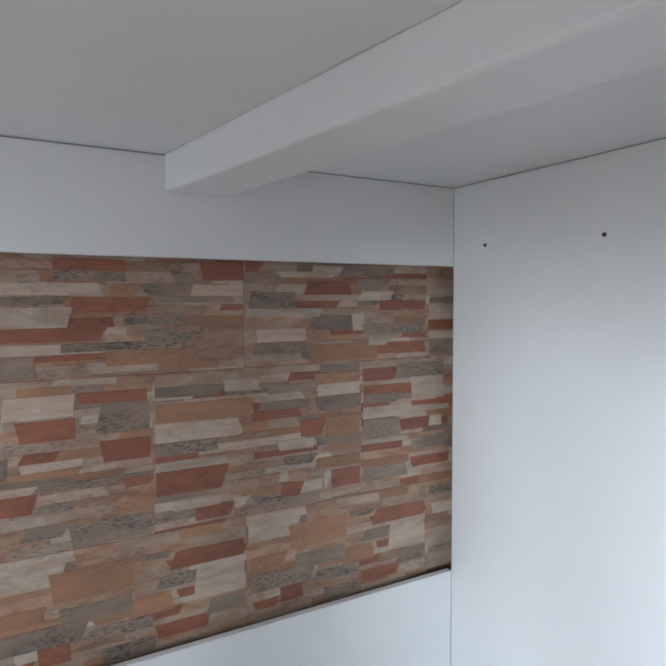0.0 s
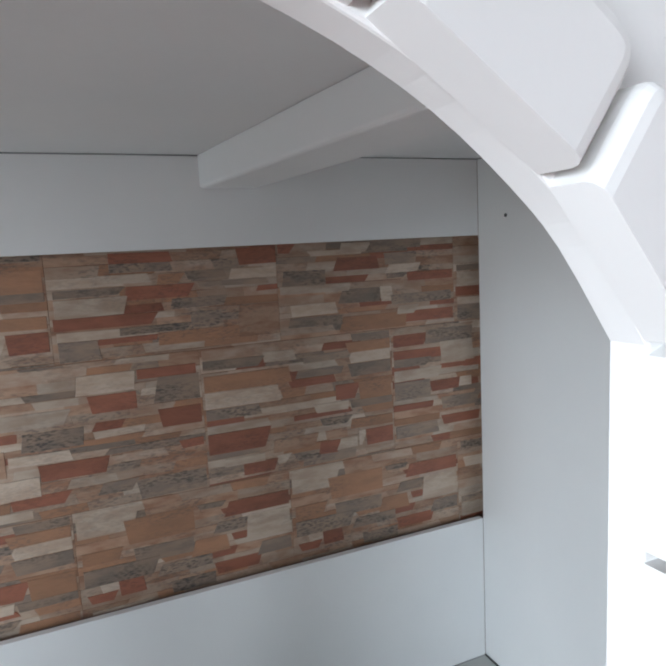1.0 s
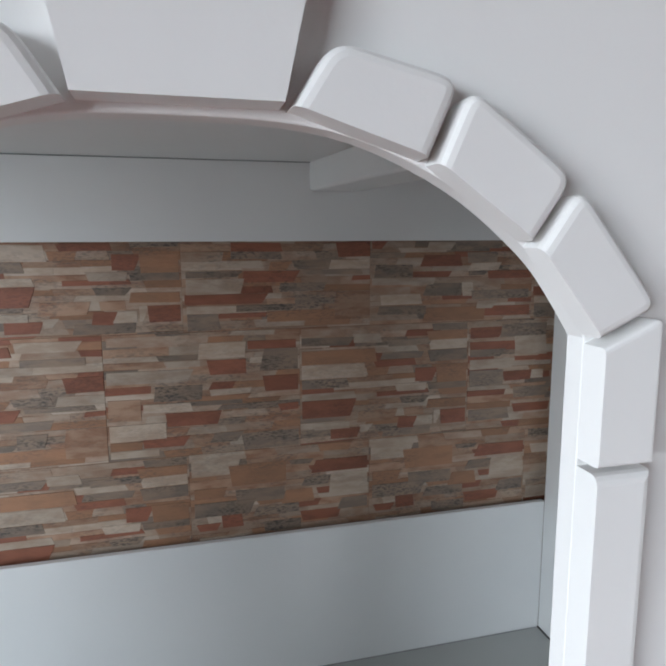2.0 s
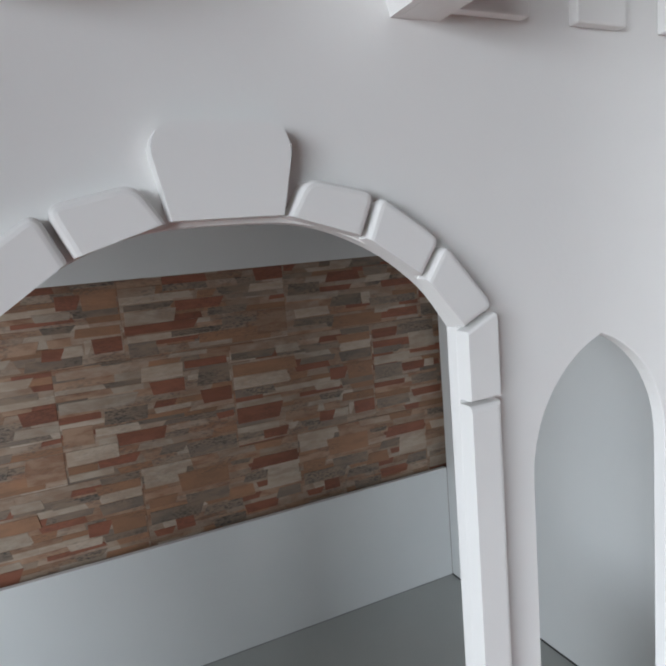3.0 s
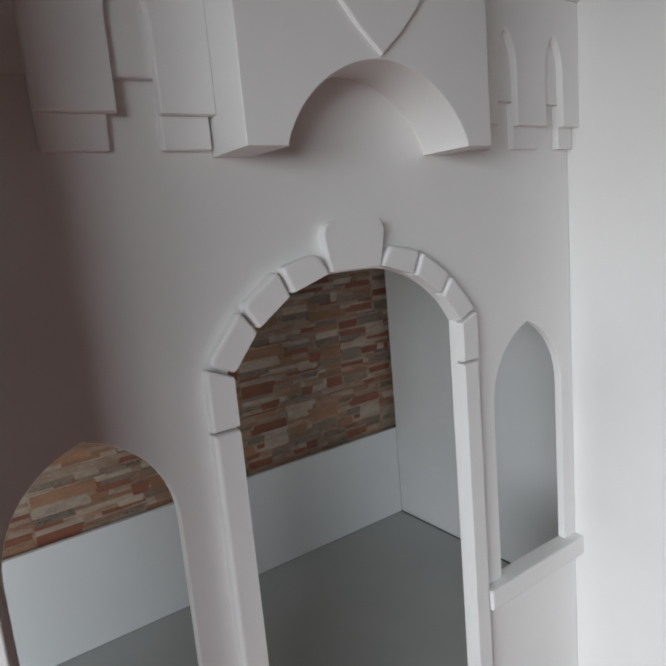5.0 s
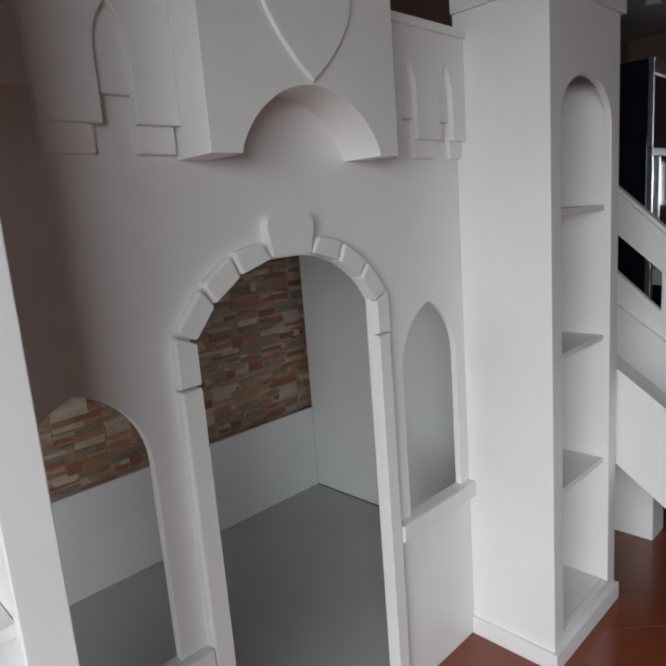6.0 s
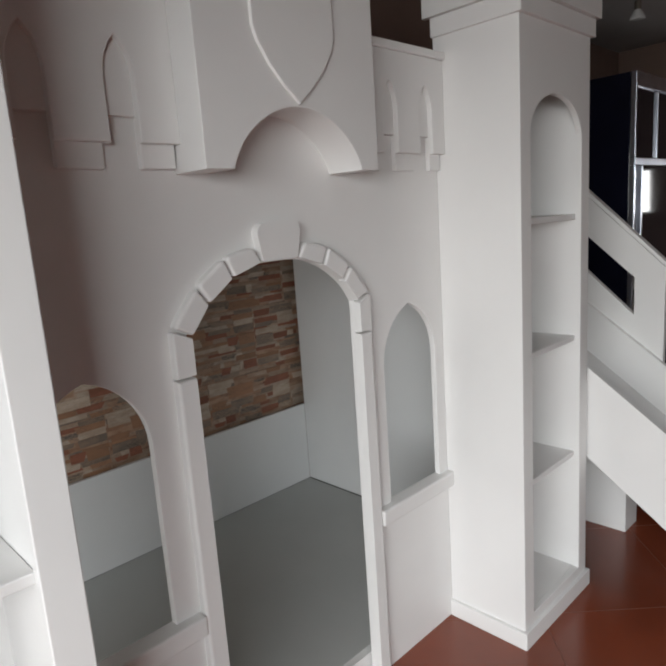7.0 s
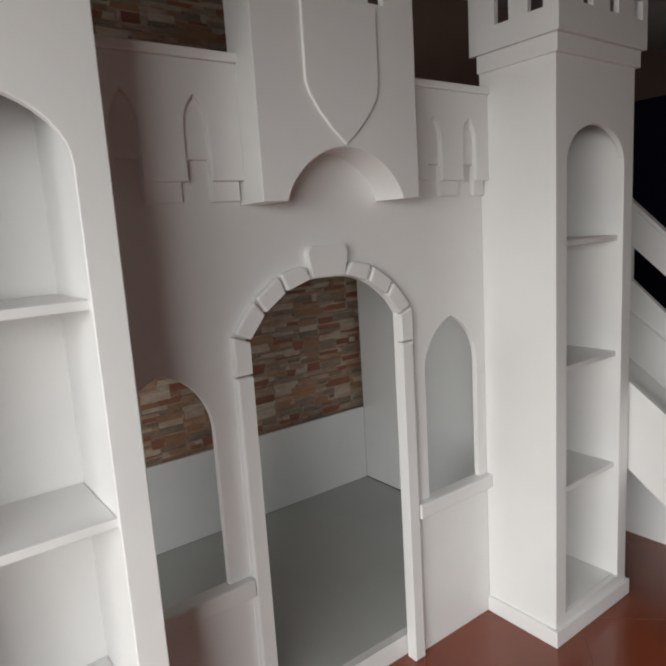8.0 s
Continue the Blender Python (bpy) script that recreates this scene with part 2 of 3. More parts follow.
DX = -0.026                          # the doorway sits a little off the middle
door_hole = [(u + DX, v) for u, v in door_hole]
house = thing("castle_playhouse", "white painted wooden castle playhouse with an arched doorway", "playhouse")
wall_outline = [(WALL_L, 0), (-DOOR_HALF + DX, 0)] + [p for p in reversed(door_hole[2:])] + [(DOOR_HALF + DX, 0), (WALL_R, 0), (WALL_R, WALL_TOP), (WALL_L, WALL_TOP)]
part("front_wall", board(wall_outline, [pointed_arch(LEFT_WIN, WIN_HALF, 0.59, 1.052, 1.232), pointed_arch(RIGHT_WIN, WIN_HALF, 0.59, 1.056, 1.245)], 0.0, WALL_T), WHITE, house)
part("top_rail", box(WALL_L, WALL_R, -0.046, 0.03, WALL_TOP, WALL_TOP + 0.024, 0.004), WHITE, house)

STONE_D = -0.025
outer = [(0.333, 1.310), (0.258, 1.400), (0.174, 1.459), (0.079, 1.473)]


def arch_stone(corners, rounded, side):
    """One voussoir: its corners in order, those named in rounded eased into a curve."""
    pts = []
    for i, p in enumerate(corners):
        if i in rounded:
            a, b = Vector(corners[i - 1]), Vector(corners[(i + 1) % len(corners)])
            c, r = Vector(p), rounded[i]
            s, e = c + (a - c).normalized() * r, c + (b - c).normalized() * r
            for j in range(7):
                t = j / 6
                pts.append(tuple((1 - t) ** 2 * s + 2 * t * (1 - t) * c + t * t * e))
        else:
            pts.append(p)
    pts = [(side * u + DX, v) for u, v in pts]
    bm = board(pts, [], STONE_D, 0.0, XZ, 0)
    bmesh.ops.dissolve_limit(bm, angle_limit=0.01, verts=bm.verts[:], edges=bm.edges[:])
    front = [e for e in bm.edges if all(abs(v.co.y - STONE_D) < 1e-5 for v in e.verts) and e.calc_face_angle(0) > 0.5]
    i0, i1 = Vector((side * corners[0][0] + DX, STONE_D, corners[0][1])), Vector((side * corners[1][0] + DX, STONE_D, corners[1][1]))
    inner = lambda e: all(min((v.co - i0).length, (v.co - i1).length) < 1e-4 for v in e.verts)
    front = [e for e in front if not inner(e)]
    bmesh.ops.bevel(bm, geom=front, offset=0.008, segments=3, profile=0.5, affect="EDGES", clamp_overlap=True)
    return bm


def pull(a, b, d):
    a, b = Vector(a), Vector(b)
    return tuple(a + (b - a).normalized() * d)


G = 0.0035
for side in (-1, 1):
    for i, r in ((0, 0.016), (1, 0.016), (2, 0.016)):
        lo_in, hi_in, lo_out, hi_out = DOOR[i], DOOR[i + 1], outer[i], outer[i + 1]
        if i == 2:
            hi_out = (0.084, 1.479)
        corners = [pull(lo_in, hi_in, G), pull(hi_in, lo_in, G), pull(hi_out, lo_out, G + (0.001 if i == 2 else 0)), pull(lo_out, hi_out, G)]
        part("arch_stone", arch_stone(corners, {2: r, 3: r}, side), WHITE, house)
    part("arch_stone", arch_stone([(DOOR_HALF, 1.1945), (DOOR_HALF, 1.284), (0.335, 1.306), (0.335, 1.1945)], {2: 0.010}, side), WHITE, house)
    part("door_post", arch_stone([(DOOR_HALF, 0.0), (DOOR_HALF, 1.1885), (0.335, 1.1885), (0.335, 0.0)], {}, side), WHITE, house)
key = [(-0.058, 1.440), (0.058, 1.440), (0.072, 1.502), (0.075, 1.534), (-0.073, 1.534), (-0.070, 1.502)]
part("keystone", arch_stone(key, {3: 0.034, 4: 0.034, 2: 0.01, 5: 0.01}, 1), WHITE, house)

part("window_sill", box(0.3095, WALL_R, -0.030, 0.026, 0.540, 0.5945, 0.006), WHITE, house)
part("window_sill", box(WALL_L, -0.3615, -0.030, 0.026, 0.540, 0.5945, 0.006), WHITE, house)

# projecting bay over the door, with its arch and shield
BAY_Y, BAY_L, BAY_R, BAY_Z, BAY_X = -0.126, -0.293, 0.259, 1.655, -0.013
BAY_TOP = 2.40
notch = [(BAY_X + 0.205 * math.cos(math.pi * i / 80), BAY_Z + 0.143 * max(0.0, math.sin(math.pi * i / 80)) ** 1.4) for i in range(81)]
bay_top = [(BAY_R, BAY_TOP), (BAY_L, BAY_TOP)]
part("bay_front", board([(BAY_L, BAY_Z)] + list(reversed(notch)) + [(BAY_R, BAY_Z)] + bay_top, [rect(u, u + 0.055, 2.185, 2.275) for u in (-0.205, -0.058, 0.089)], BAY_Y, BAY_Y + 0.02), WHITE, house)
part("bay_side", box(BAY_L, BAY_L + 0.02, BAY_Y + 0.02, 0.0, BAY_Z, BAY_TOP, 0), WHITE, house)
part("bay_side", box(BAY_R - 0.02, BAY_R, BAY_Y + 0.02, 0.0, BAY_Z, BAY_TOP, 0), WHITE, house)
part("bay_bottom", box(BAY_L + 0.0202, BAY_X - 0.2157, BAY_Y + 0.02, 0.0, BAY_Z, BAY_Z + 0.012, 0), WHITE, house)
part("bay_bottom", box(BAY_X + 0.2157, BAY_R - 0.0202, BAY_Y + 0.02, 0.0, BAY_Z, BAY_Z + 0.012, 0), WHITE, house)
soffit = notch + [(BAY_X + (u - BAY_X) * 1.05, BAY_Z + (v - BAY_Z) * 1.07) for u, v in reversed(notch)]
part("bay_soffit", board(soffit, [], BAY_Y + 0.02, 0.0, XZ, 0), WHITE, house)
shield = [(0.0, 1.804), (0.045, 1.842), (0.085, 1.885), (0.115, 1.93), (0.126, 1.96), (0.126, 2.172), (-0.126, 2.172), (-0.126, 1.96), (-0.115, 1.93), (-0.085, 1.885), (-0.045, 1.842)]
shield = [(u - 0.018, v) for u, v in shield]
part("shield", board(shield, [], BAY_Y - 0.008, BAY_Y, XZ, 0.003, 2), WHITE, house)

# corbelled parapet: a front layer with pointed notches over a recessed layer and stepped feet
C_LOW, C_FOOT, C_LOOP, C_Y = 1.716, 1.664, 1.770, -0.036


def parapet(x0, x1, notches):
    pts, half = [(x0, C_LOW)], 0.033
    for mid in notches:
        loop = pointed_arch(mid, half, C_LOW, 1.845, 1.924, 6)
        pts += [loop[0]] + list(reversed(loop[2:])) + [loop[1]]
    pts += [(x1, C_LOW), (x1, WALL_TOP), (x0, WALL_TOP)]
    part("parapet_board", board(pts, [], C_Y, -0.0185, XZ, 0.0025), WHITE, house)
    part("backing_board", box(x0, x1, -0.018, 0.0, C_LOOP, WALL_TOP, 0.002), WHITE, house)
    edges = [x0] + [e for mid in notches for e in (mid - half, mid + half)] + [x1]
    for a, b in zip(edges[::2], edges[1::2]):
        if b - a > 0.02:
            part("corbel_foot", box(a + (0.004 if a > x0 else 0), b - (0.012 if b < x1 else 0.006), -0.0178, 0.0, C_FOOT, C_LOOP - 0.0005, 0.003), WHITE, house)


parapet(BAY_R, WALL_R - 0.001, (0.430, 0.603))
parapet(WALL_L + 0.001, BAY_L, (-0.597, -0.418))

# inside: deck, side wall, back board with its long cut-out, ceiling boards and beam
IN_R, IN_L, IN_BACK, DECK_Z, LID_Z = 1.067, -1.30, 1.198, 0.108, 1.558
part("deck", box(IN_L, IN_R - 0.0005, 0.032, IN_BACK + 0.02, 0.078, DECK_Z, 0.002), DECK, house, "pale grey raised floor inside")
part("deck_riser", box(-0.286, 0.286, 0.031, 0.05, 0.0, 0.0775, 0.002), WHITE, house)
part("side_wall", box(IN_R, IN_R + 0.02, 0.031, IN_BACK, 0.0, LID_Z - 0.0005, 0), INNER, house)
# Unseen panel, added to keep light out of the gap beside the tiles
part("end_panel", box(1.17, 1.19, 0.031, TILE_Y - 0.004, 0.0, WALL_TOP, 0), WHITE, house)
for name, x0, x1, z0, z1 in (("back_board", IN_L, IN_R - 0.001, DECK_Z + 0.0005, 0.541), ("back_board", IN_L, IN_R - 0.001, 1.355, LID_Z - 0.0005), ("back_board", IN_L, IN_L + 0.05, 0.5415, 1.3545)):
    part(name, box(x0, x1, IN_BACK, IN_BACK + 0.018, z0, z1, 0.001), INNER, house)
part("bed_base", box(IN_L, 1.169, 0.031, IN_BACK + 0.02, LID_Z, LID_Z + 0.03, 0), INNER, house)
part("beam", board([(0.318, 1.1975), (0.448, 1.1975), (0.585, 0.032), (0.455, 0.032)], [], 1.484, LID_Z - 0.001, Matrix.Identity(4), 0.008, 3), INNER, house)
part("seam", box(IN_R - 0.004, IN_R - 0.0005, 0.04, IN_BACK - 0.001, DECK_Z, DECK_Z + 0.004, 0), SEAM, house, "thin dark gap along the floor")
part("seam", box(-0.60, IN_R - 0.004, IN_BACK - 0.003, IN_BACK - 0.0005, DECK_Z, DECK_Z + 0.002, 0), JOINT2, house, "thin grey gap along the floor")
part("seam", box(-0.45, 0.324, IN_BACK - 0.002, IN_BACK - 0.0005, LID_Z - 0.003, LID_Z - 0.0005, 0), JOINT2, house, "thin grey gap along the ceiling")
part("seam", box(0.47, IN_R - 0.002, IN_BACK - 0.002, IN_BACK - 0.0005, LID_Z - 0.0025, LID_Z - 0.0005, 0), JOINT2, house, "thin grey gap along the ceiling")
part("seam", box(IN_R - 0.002, IN_R - 0.0005, 0.10, IN_BACK - 0.003, LID_Z - 0.0025, LID_Z - 0.0005, 0), JOINT2, house, "thin grey gap along the ceiling")
part("seam", board([(0.3455, 1.0), (0.3475, 1.0), (0.3935, 0.6), (0.3915, 0.6)], [], LID_Z - 0.0025, LID_Z - 0.0005, Matrix.Identity(4), 0), JOINT2, house, "thin grey crack beside the beam")
for y, z in ((1.083, 1.401), (0.754, 1.396)):
    bm = bmesh.new()
    bmesh.ops.create_cone(bm, cap_ends=True, segments=12, radius1=0.0045, radius2=0.0045, depth=0.003, matrix=Matrix.Translation((IN_R - 0.001, y, z)) @ Matrix.Rotation(radians(90), 4, "Y"))
    part("screw_hole", bm, SEAM, house, "small dark screw hole")


# ---- bookcase towers ----
def tower(mid, group, drop=0.0):
    half, front, back = 0.2475, -0.305, 0.0
    t = thing("bookcase_tower", "white castle tower bookcase with an arched niche and four shelves", "bookcase", group, Matrix.Translation((mid, 0, 0)))
    n_half, n_low, n_spring, n_rise = 0.182, 0.105, 1.745 - drop * 1.5, 0.132
    part("front_panel", board(rect(-half, half, 0, 2.10), [round_arch(0.0, n_half, n_low, n_spring, n_rise)], front, front + 0.02, XZ, 0.003, 3), WHITE, t)
    for s in (-1, 1):
        x = sorted((s * half, s * (half - 0.02)))
        part("side_panel", box(x[0], x[1], front + 0.02, back, 0, 2.10, 0), WHITE, t)
        x = sorted((s * (n_half + 0.004), s * (n_half + 0.018)))
        part("niche_wall", box(x[0], x[1], front + 0.021, back - 0.03, 0.09, 2.0, 0), WHITE, t)
    part("back_panel", box(-half + 0.021, half - 0.021, -0.03, -0.012, 0.0, 2.05, 0), WHITE, t)
    for z in (0.105, 0.590, 1.045, 1.490):
        z -= drop if z > 0.2 else 0
        part("shelf", box(-n_half - 0.003, n_half + 0.003, front + 0.022, -0.031, z - 0.02, z, 0.002), WHITE, t)
    part("plinth", box(-half - 0.013, half + 0.013, front - 0.013, back - 0.001, 0, 0.066, 0.003), WHITE, t)
    part("cap_band", box(-half - 0.014, half + 0.014, front - 0.014, back, 2.082, 2.140, 0.003), WHITE, t)
    p = 0.028
    gaps = lambda low, *starts: [rect(u, u + 0.056, low, 2.30) for u in starts]
    part("parapet_front", board(rect(-half - p, half + p, 2.1405, 2.36), gaps(2.236, -0.1385, 0.0215, 0.1815), front - p, front - p + 0.02), WHITE, t)
    for s in (-1, 1):
        x = sorted((s * (half + p), s * (half + p - 0.02)))
        part("parapet_side", board(rect(front - p + 0.0205, back + 0.02, 2.1405, 2.36), gaps(2.219, -0.277, -0.147), x[0], x[1], YZ), WHITE, t)
    part("tower_top", box(-half - p + 0.02, half + p - 0.02, front - p + 0.02, back, 2.1405, 2.16, 0), WHITE, t)
    return t


tower(0.9525, "towers beside the playhouse")
tower(-0.9735, "towers beside the playhouse", 0.018)


# ---- slide with its guard rail ----
slide = thing("slide", "white painted wooden slide with a guard rail beside the tower", "slide")
def along(y, z0, slope=0.745, y0=-0.281):
    return z0 + slope * (y - y0)


def sloped(name, z_top, z_low, x0, x1, y_top, y_low):
    pts = [(y_top, along(y_top, z_top)), (y_top, along(y_top, z_low)), (y_low, max(0.0, along(y_low, z_low))), (y_low, max(0.02, along(y_low, z_top)))]
    y_floor = -0.281 - z_low / 0.745
    if y_floor > y_low:
        pts[2:3] = [(y_floor, 0.0), (y_low, 0.0)]
    return part(name, board(pts, [], x0, x1, YZ), WHITE, slide)


sloped("side_board", 0.915, 0.550, 1.225, 1.25, 0.15, -1.45)
sloped("side_board", 0.915, 0.550, 1.73, 1.755, 0.15, -1.45)
sloped("slide_bed", 0.70, 0.68, 1.2505, 1.7295, 0.15, -1.15)
rail = [(0.05, 1.66), (-0.43, 1.205), (-0.40, 1.175), (-0.40, 0.70), (0.05, 1.03)]
rail_hole = [(-0.275, 1.188), (-0.275, 1.022), (-0.02, 1.255), (-0.02, 1.415)]
part("rail_panel", board(rail, [rail_hole], 1.757, 1.785, YZ), WHITE, slide)
cap = [(0.05, 1.664), (-0.452, 1.188), (-0.462, 1.200), (0.05, 1.686)]
part("handrail_cap", board(cap, [], 1.753, 1.791, YZ), WHITE, slide)
part("support_box", board(rect(-0.28, 0.5, 0, 0.52), [], 1.70, 1.84, YZ), WHITE, slide)


# ---- black wardrobe with aluminium frames ----
robe = thing("wardrobe", "black glossy wardrobe with aluminium framed glass doors", "wardrobe", place=Matrix.Translation((3.19, 0.24, 0)))
part("carcass", box(0, 2.2, 0.03, 0.62, 0, 2.31, 0.003), BLACK, robe)
W_H = 2.27
part("top_rail", box(0.0, 2.2, -0.005, 0.03, 2.220, 2.31, 0.003), ALU, robe)
part("mid_rail", box(0.0, 2.2, -0.005, 0.03, 1.737, 1.783, 0.003), ALU, robe)
for x0, x1 in ((0.0, 0.40), (0.40, 0.98), (0.98, 1.55), (1.55, 2.2)):
    part("glass_pane", box(x0 + 0.021, x1, 0.010, 0.028, 1.785, 2.219, 0), BLACK, robe, "dark glossy glass pane")
    part("stile", box(x0, x0 + 0.020, -0.004, 0.03, 1.785, 2.219, 0.003), ALU, robe)
for x in (0.0, 0.13, 1.42, 2.16):
    part("stile", box(x, x + 0.026, -0.004, 0.03, 0.05, 1.735, 0.003), ALU, robe)
part("door", box(0.157, 1.419, 0.006, 0.028, 0.05, 1.735, 0.002), BLACK, robe, "black glossy sliding door")
part("door", box(1.447, 2.159, 0.006, 0.028, 0.05, 1.735, 0.002), BLACK, robe, "black glossy sliding door")

# ---- white ledge in front of the wardrobe ----
ledge = thing("low_partition", "white painted low partition rail before the wardrobe", "partition", place=pose(3.12, 0.19, 0, 0, 0, 246))
part("rail", box(0, 1.25, -0.02, 0.02, 0.945, 1.045, 0.004), WHITE, ledge)
part("panel", box(0, 1.25, -0.01, 0.01, 0.0, 0.9445, 0), BLACK, ledge)

# ---- ceiling lamp ----
lamp_thing = thing("ceiling_lamp", "small white glass ceiling lamp on a cord, unlit", "lamp", place=Matrix.Translation((3.7, 0.42, ROOM_H)))


def turned(profile, steps=20):
    bm = bmesh.new()
    rings = [[bm.verts.new((r * math.cos(2 * math.pi * j / steps), r * math.sin(2 * math.pi * j / steps), z)) for j in range(steps)] for r, z in profile]
    for a, b in zip(rings, rings[1:]):
        for j in range(steps):
            bm.faces.new((a[j], a[(j + 1) % steps], b[(j + 1) % steps], b[j]))
    bm.faces.new(rings[0])
    bm.faces.new(list(reversed(rings[-1])))
    return bm


part("canopy", turned([(0.05, 0.0), (0.05, -0.015), (0.02, -0.03)]), BRASS, lamp_thing)
part("socket", turned([(0.004, -0.03), (0.004, -0.085), (0.022, -0.10), (0.022, -0.16)]), BRASS, lamp_thing)
part("shade", turned([(0.024, -0.155), (0.036, -0.175), (0.050, -0.205), (0.050, -0.22), (0.02, -0.225)]), GLASSY, lamp_thing)


# ---- pale joints of the floor ----
def floor_joint(px, py, turn, length):
    """A pale joint through a point of the floor, running at the angle."""
    bm = box(-length / 2, length / 2, -0.0016, 0.0016, 0.0, 0.0008, 0)
    part("floor_joint", bm, JOINT, bpy.data.objects["floor"], at=pose(px, py, 0, 0, 0, turn))


for i in range(-2, 4):
    floor_joint(1.35 + i * 0.42, -0.70 + i * 0.42, -45, 2.4)
    floor_joint(1.60 + i * 0.42, -0.42 - i * 0.42, 44, 2.4)


# ---- stacked-stone tiles on the wall ----
TILE_W, TILE_H = 0.517, 0.340
# printed pieces that stand out of the cream ground of each design: shade, then left, top, width and height in hundredths of the tile
PRINTS = {
    "B": "g2,4,30,7 r36,6,22,8 C60,3,30,8 g62,16,30,6 C4,18,26,9 r25,31,26,7 g25,38,26,6 r81,31,19,12 C19,45,22,6 g57,45,18,6 o45,46,11,7 g2,53,28,5 g62,53,33,4 C2,59,29,12 r31,53,29,9 r90,58,10,4 g50,63,25,7 r1,71,42,8 g58,73,14,11 C2,80,25,6 g27,80,31,5 r18,86,25,4 g2,86,16,13 o43,85,37,9 b80,71,20,23",
    "G": "c10,4,30,8 r50,8,26,8 g4,18,28,7 g3,50,22,11 r31,42,23,10 r1,30,8,7 C34,31,16,7 g50,30,30,7 g58,40,19,9 C60,49,19,7 g59,56,12,4 r71,56,28,7 C1,61,37,6 g33,66,22,11 C55,66,7,12 g61,73,37,8 C6,75,24,9 C65,82,12,7 g5,85,28,7 r70,87,29,9 o33,87,37,12",
    "A": "c1,1,32,8 g1,9,29,7 C30,7,16,8 o1,20,42,12 C1,32,36,12 g1,44,26,8 g50,13,27,6 g77,1,22,6 C75,15,24,9 o74,7,25,8 g75,24,24,10 o80,39,19,15 r67,39,13,12 C55,52,19,7 g75,53,24,6 r44,58,31,4 g58,64,17,6 o75,68,24,8 r83,78,16,13 C79,78,4,12 r57,82,11,10 C68,82,10,9 g48,91,29,8 b33,74,23,10 r1,51,18,8 C1,56,30,6 r1,62,30,15 C8,82,20,6 r17,88,17,9 C34,86,7,7",
    "C": "c2,2,50,7 C47,9,24,13 r72,9,26,7 g80,16,19,18 r51,23,20,12 r80,38,19,13 C1,29,42,10 g24,42,24,12 b1,51,16,17 C18,56,24,7 r29,64,28,11 g47,71,21,6 g57,60,36,4 r88,62,11,6 C1,71,28,13 r17,83,23,8 o1,85,16,7 g53,83,15,8 C1,92,24,6 g68,85,31,14",
    "D": "C1,1,26,18 o21,12,31,18 g54,12,13,4 r68,14,31,11 g62,28,15,8 C77,27,22,20 o51,38,16,12 g24,34,27,11 o2,30,17,9 g2,42,32,12 g35,50,24,8 r16,50,11,15 C8,51,9,9 r3,60,12,6 g83,50,16,10 r60,58,23,9 g39,64,21,9 C4,72,26,9 r40,76,24,8 g66,74,30,9 o10,86,30,9 C52,88,30,8",
    "F": "c1,1,50,5 r1,6,21,10 g21,4,30,12 r1,19,31,8 C30,15,21,18 g1,26,22,7 r30,34,20,4 C1,35,29,9 g1,45,22,15 r23,47,19,9 C42,47,8,8 g30,62,25,10 g1,81,26,10 r30,78,25,8 o58,10,30,9 r60,30,24,9 C62,48,30,8 g58,66,34,9 b60,84,34,12",
}


def strip(slab, shade, ends, low_v, high_v, limits, depth, bend0, bend1):
    """One strip of stone in relief on its tile, trimmed to the limits."""
    x0, x1, z0, z1 = limits
    a, b, c, d = (max(x0, min(x1, e)) for e in ends)
    lo, hi = max(low_v, z0), min(high_v, z1)
    if hi - lo < 0.003 or max(b, c) - min(a, d) < 0.005:
        return
    fit = lambda e: max(z0, min(z1, e))
    quad = [(a, fit(lo + bend0)), (b, fit(lo + bend1)), (c, fit(hi + bend1 * 0.6)), (d, fit(hi + bend0 * 0.6))]
    bm = bmesh.new()
    cx, cz = sum(p for p, s in quad) / 4, sum(s for p, s in quad) / 4
    back = [bm.verts.new((p, TILE_Y, s)) for p, s in quad]
    near = [bm.verts.new((p + (0.0005 if p < cx else -0.0005), TILE_Y - depth, s + (0.0005 if s < cz else -0.0005))) for p, s in quad]
    for j in range(4):
        bm.faces.new((back[j], back[(j + 1) % 4], near[(j + 1) % 4], near[j]))
    bm.faces.new(near)
    part("stone_strip", bm, STONE[shade], slab)


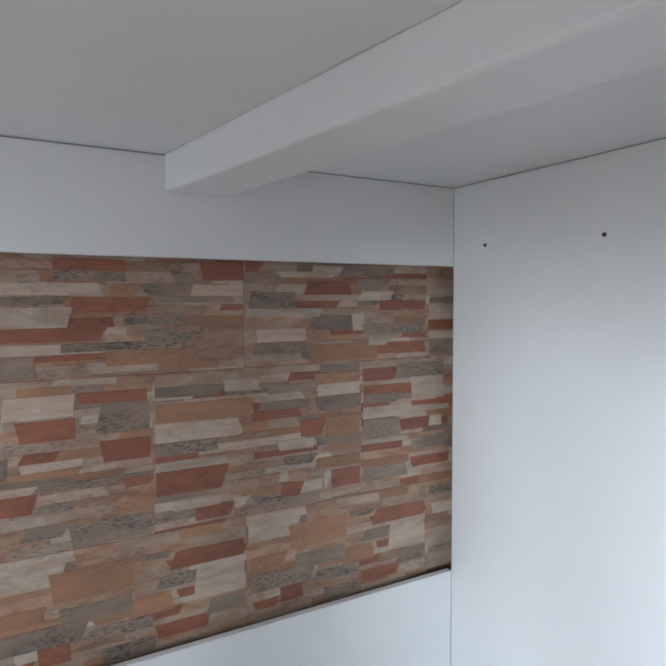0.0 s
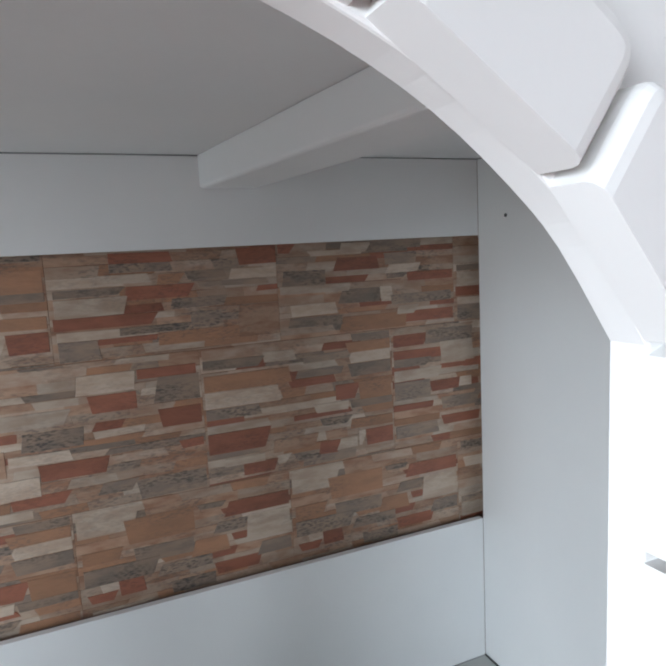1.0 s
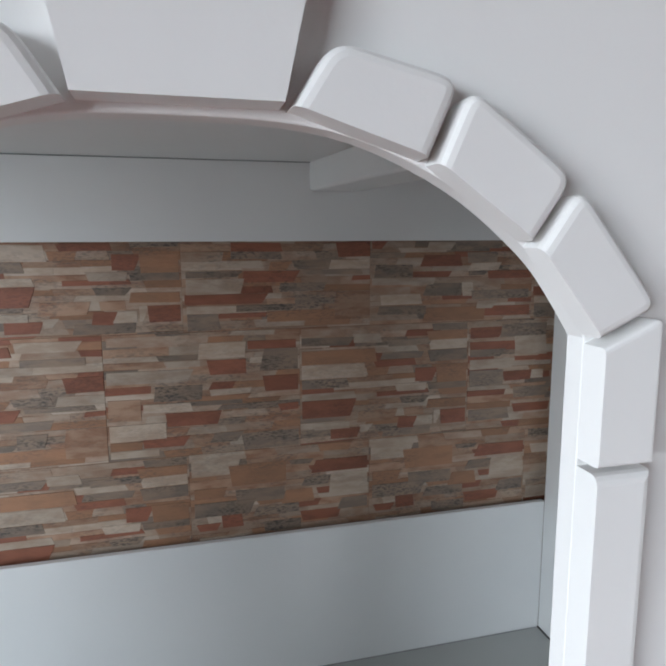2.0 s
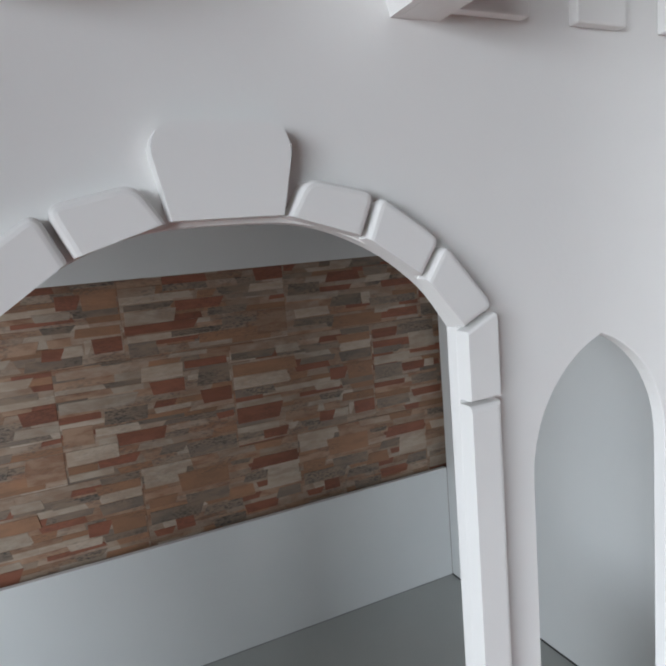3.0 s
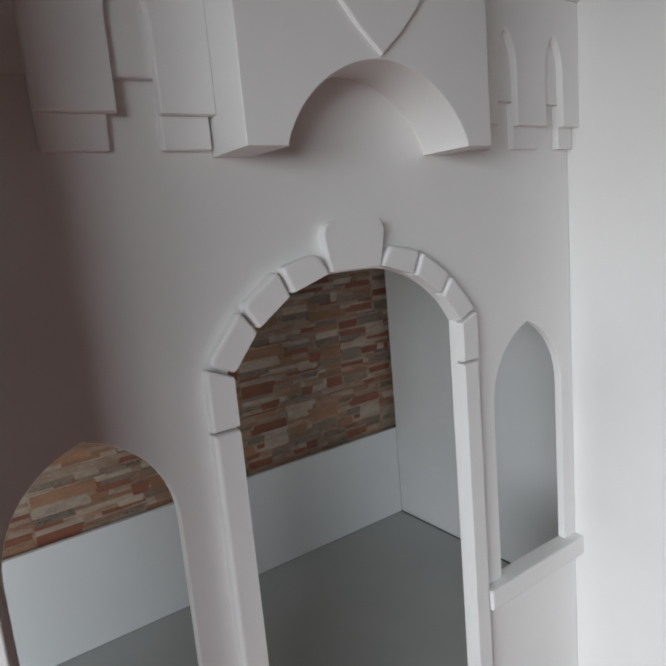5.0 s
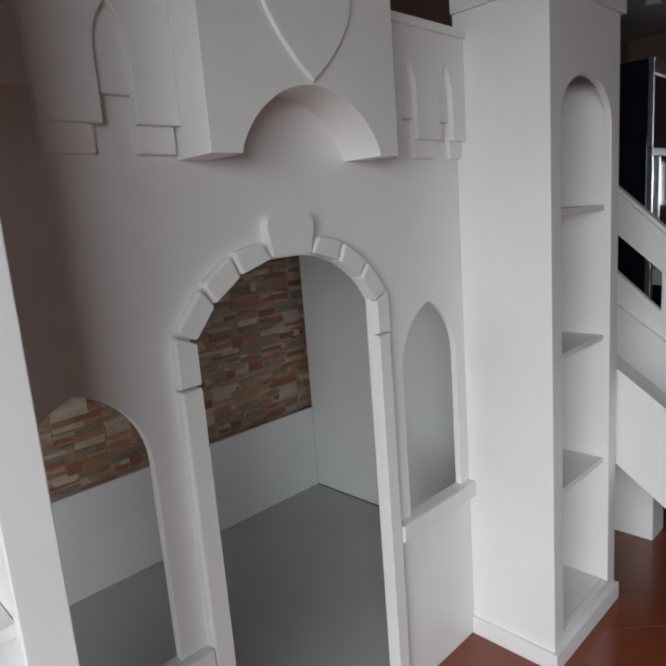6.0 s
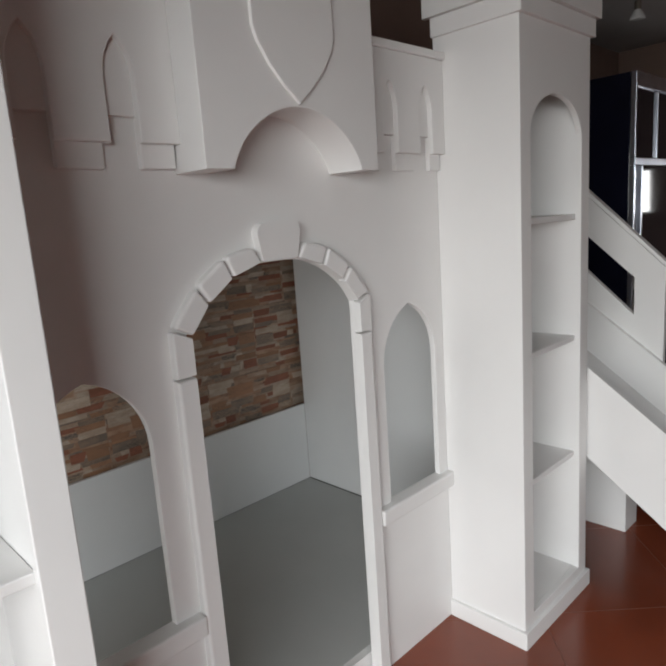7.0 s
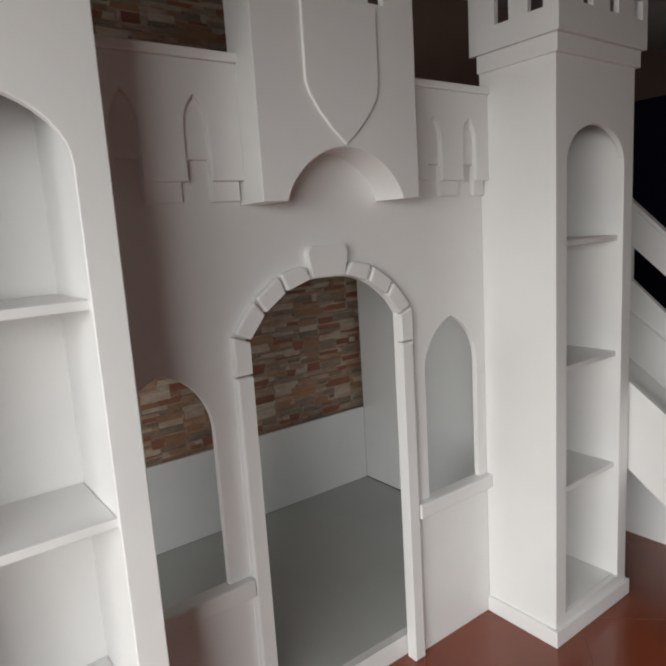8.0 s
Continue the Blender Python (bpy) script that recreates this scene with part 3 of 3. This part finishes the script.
def tile(design, x, z, low, high, cut_l, cut_r):
    """One printed relief tile: a slab, the cream and tan courses of its ground, and the pieces that stand out."""
    z0, z1 = max(z, low), min(z + TILE_H - 0.0003, high)
    x0, x1 = max(x, cut_l), min(x + TILE_W - 0.0003, cut_r)
    if z1 - z0 < 0.01 or x1 - x0 < 0.01:
        return
    slab = part("stone_tile", box(x0, x1, TILE_Y, TILE_Y + 0.0075, z0, z1, 0), GROUT, wall_north)
    limits = (x0 + 0.0002, x1 - 0.0002, z0 + 0.0002, z1 - 0.0002)
    rng = random.Random(ord(design))
    v = z + TILE_H
    while v > z + 0.002:
        step = rng.uniform(0.013, 0.026)
        u, slant0 = x, 0.0
        while u < x + TILE_W - 0.002:
            w = rng.uniform(0.06, 0.16)
            if x + TILE_W - u - w < 0.05:
                w = x + TILE_W - u
            slant = rng.uniform(-0.006, 0.006) if u + w < x + TILE_W - 0.01 else 0.0
            strip(slab, rng.choice("ccccCbbbCogr"), (u + slant0, u + w + slant, u + w - slant, u - slant0), v - step, v, limits, rng.uniform(0.0003, 0.0007), rng.uniform(-0.002, 0.002), rng.uniform(-0.002, 0.002))
            u, slant0 = u + w, slant
        v -= step
    for item in PRINTS[design].split():
        px, py, pw, ph = (float(q) / 100 for q in item[1:].split(","))
        u, w, top = x + px * TILE_W, pw * TILE_W, z + (1 - py) * TILE_H
        lean0, lean1 = rng.choice((-0.006, -0.003, 0.0, 0.004, 0.010)), rng.choice((-0.005, 0.0, 0.003, 0.008, 0.013))
        cut = ph * TILE_H
        if px < 0.03:
            lean0 = 0.0
        if px + pw > 0.97:
            lean1 = 0.0
        depth = rng.uniform(0.0010, 0.0026)
        strip(slab, item[0], (u - lean0, u + w - lean1, u + w + lean1 * 0.4, u + lean0 * 0.4), top - cut, top, limits, depth, rng.uniform(-0.0015, 0.0015), rng.uniform(-0.0015, 0.0015))


# rows of tiles behind the cut-out, then those above the bed
for row, (start, names) in enumerate(((-1.05, "CABGB"), (-0.738, "BCAF"), (-1.05, "GADDB"))):
    for i, design in enumerate(names):
        tile(design, start + i * TILE_W, 1.117 - TILE_H * row, 0.525, 1.372, -0.75, 1.165)
for row in range(2):
    for i in range(5):
        tile("BCDAG"[(i + 2 * row) % 5], (-1.255, -1.05)[row] + i * TILE_W, 2.137 + TILE_H * row, 2.0, 2.75, -1.1, 1.3)
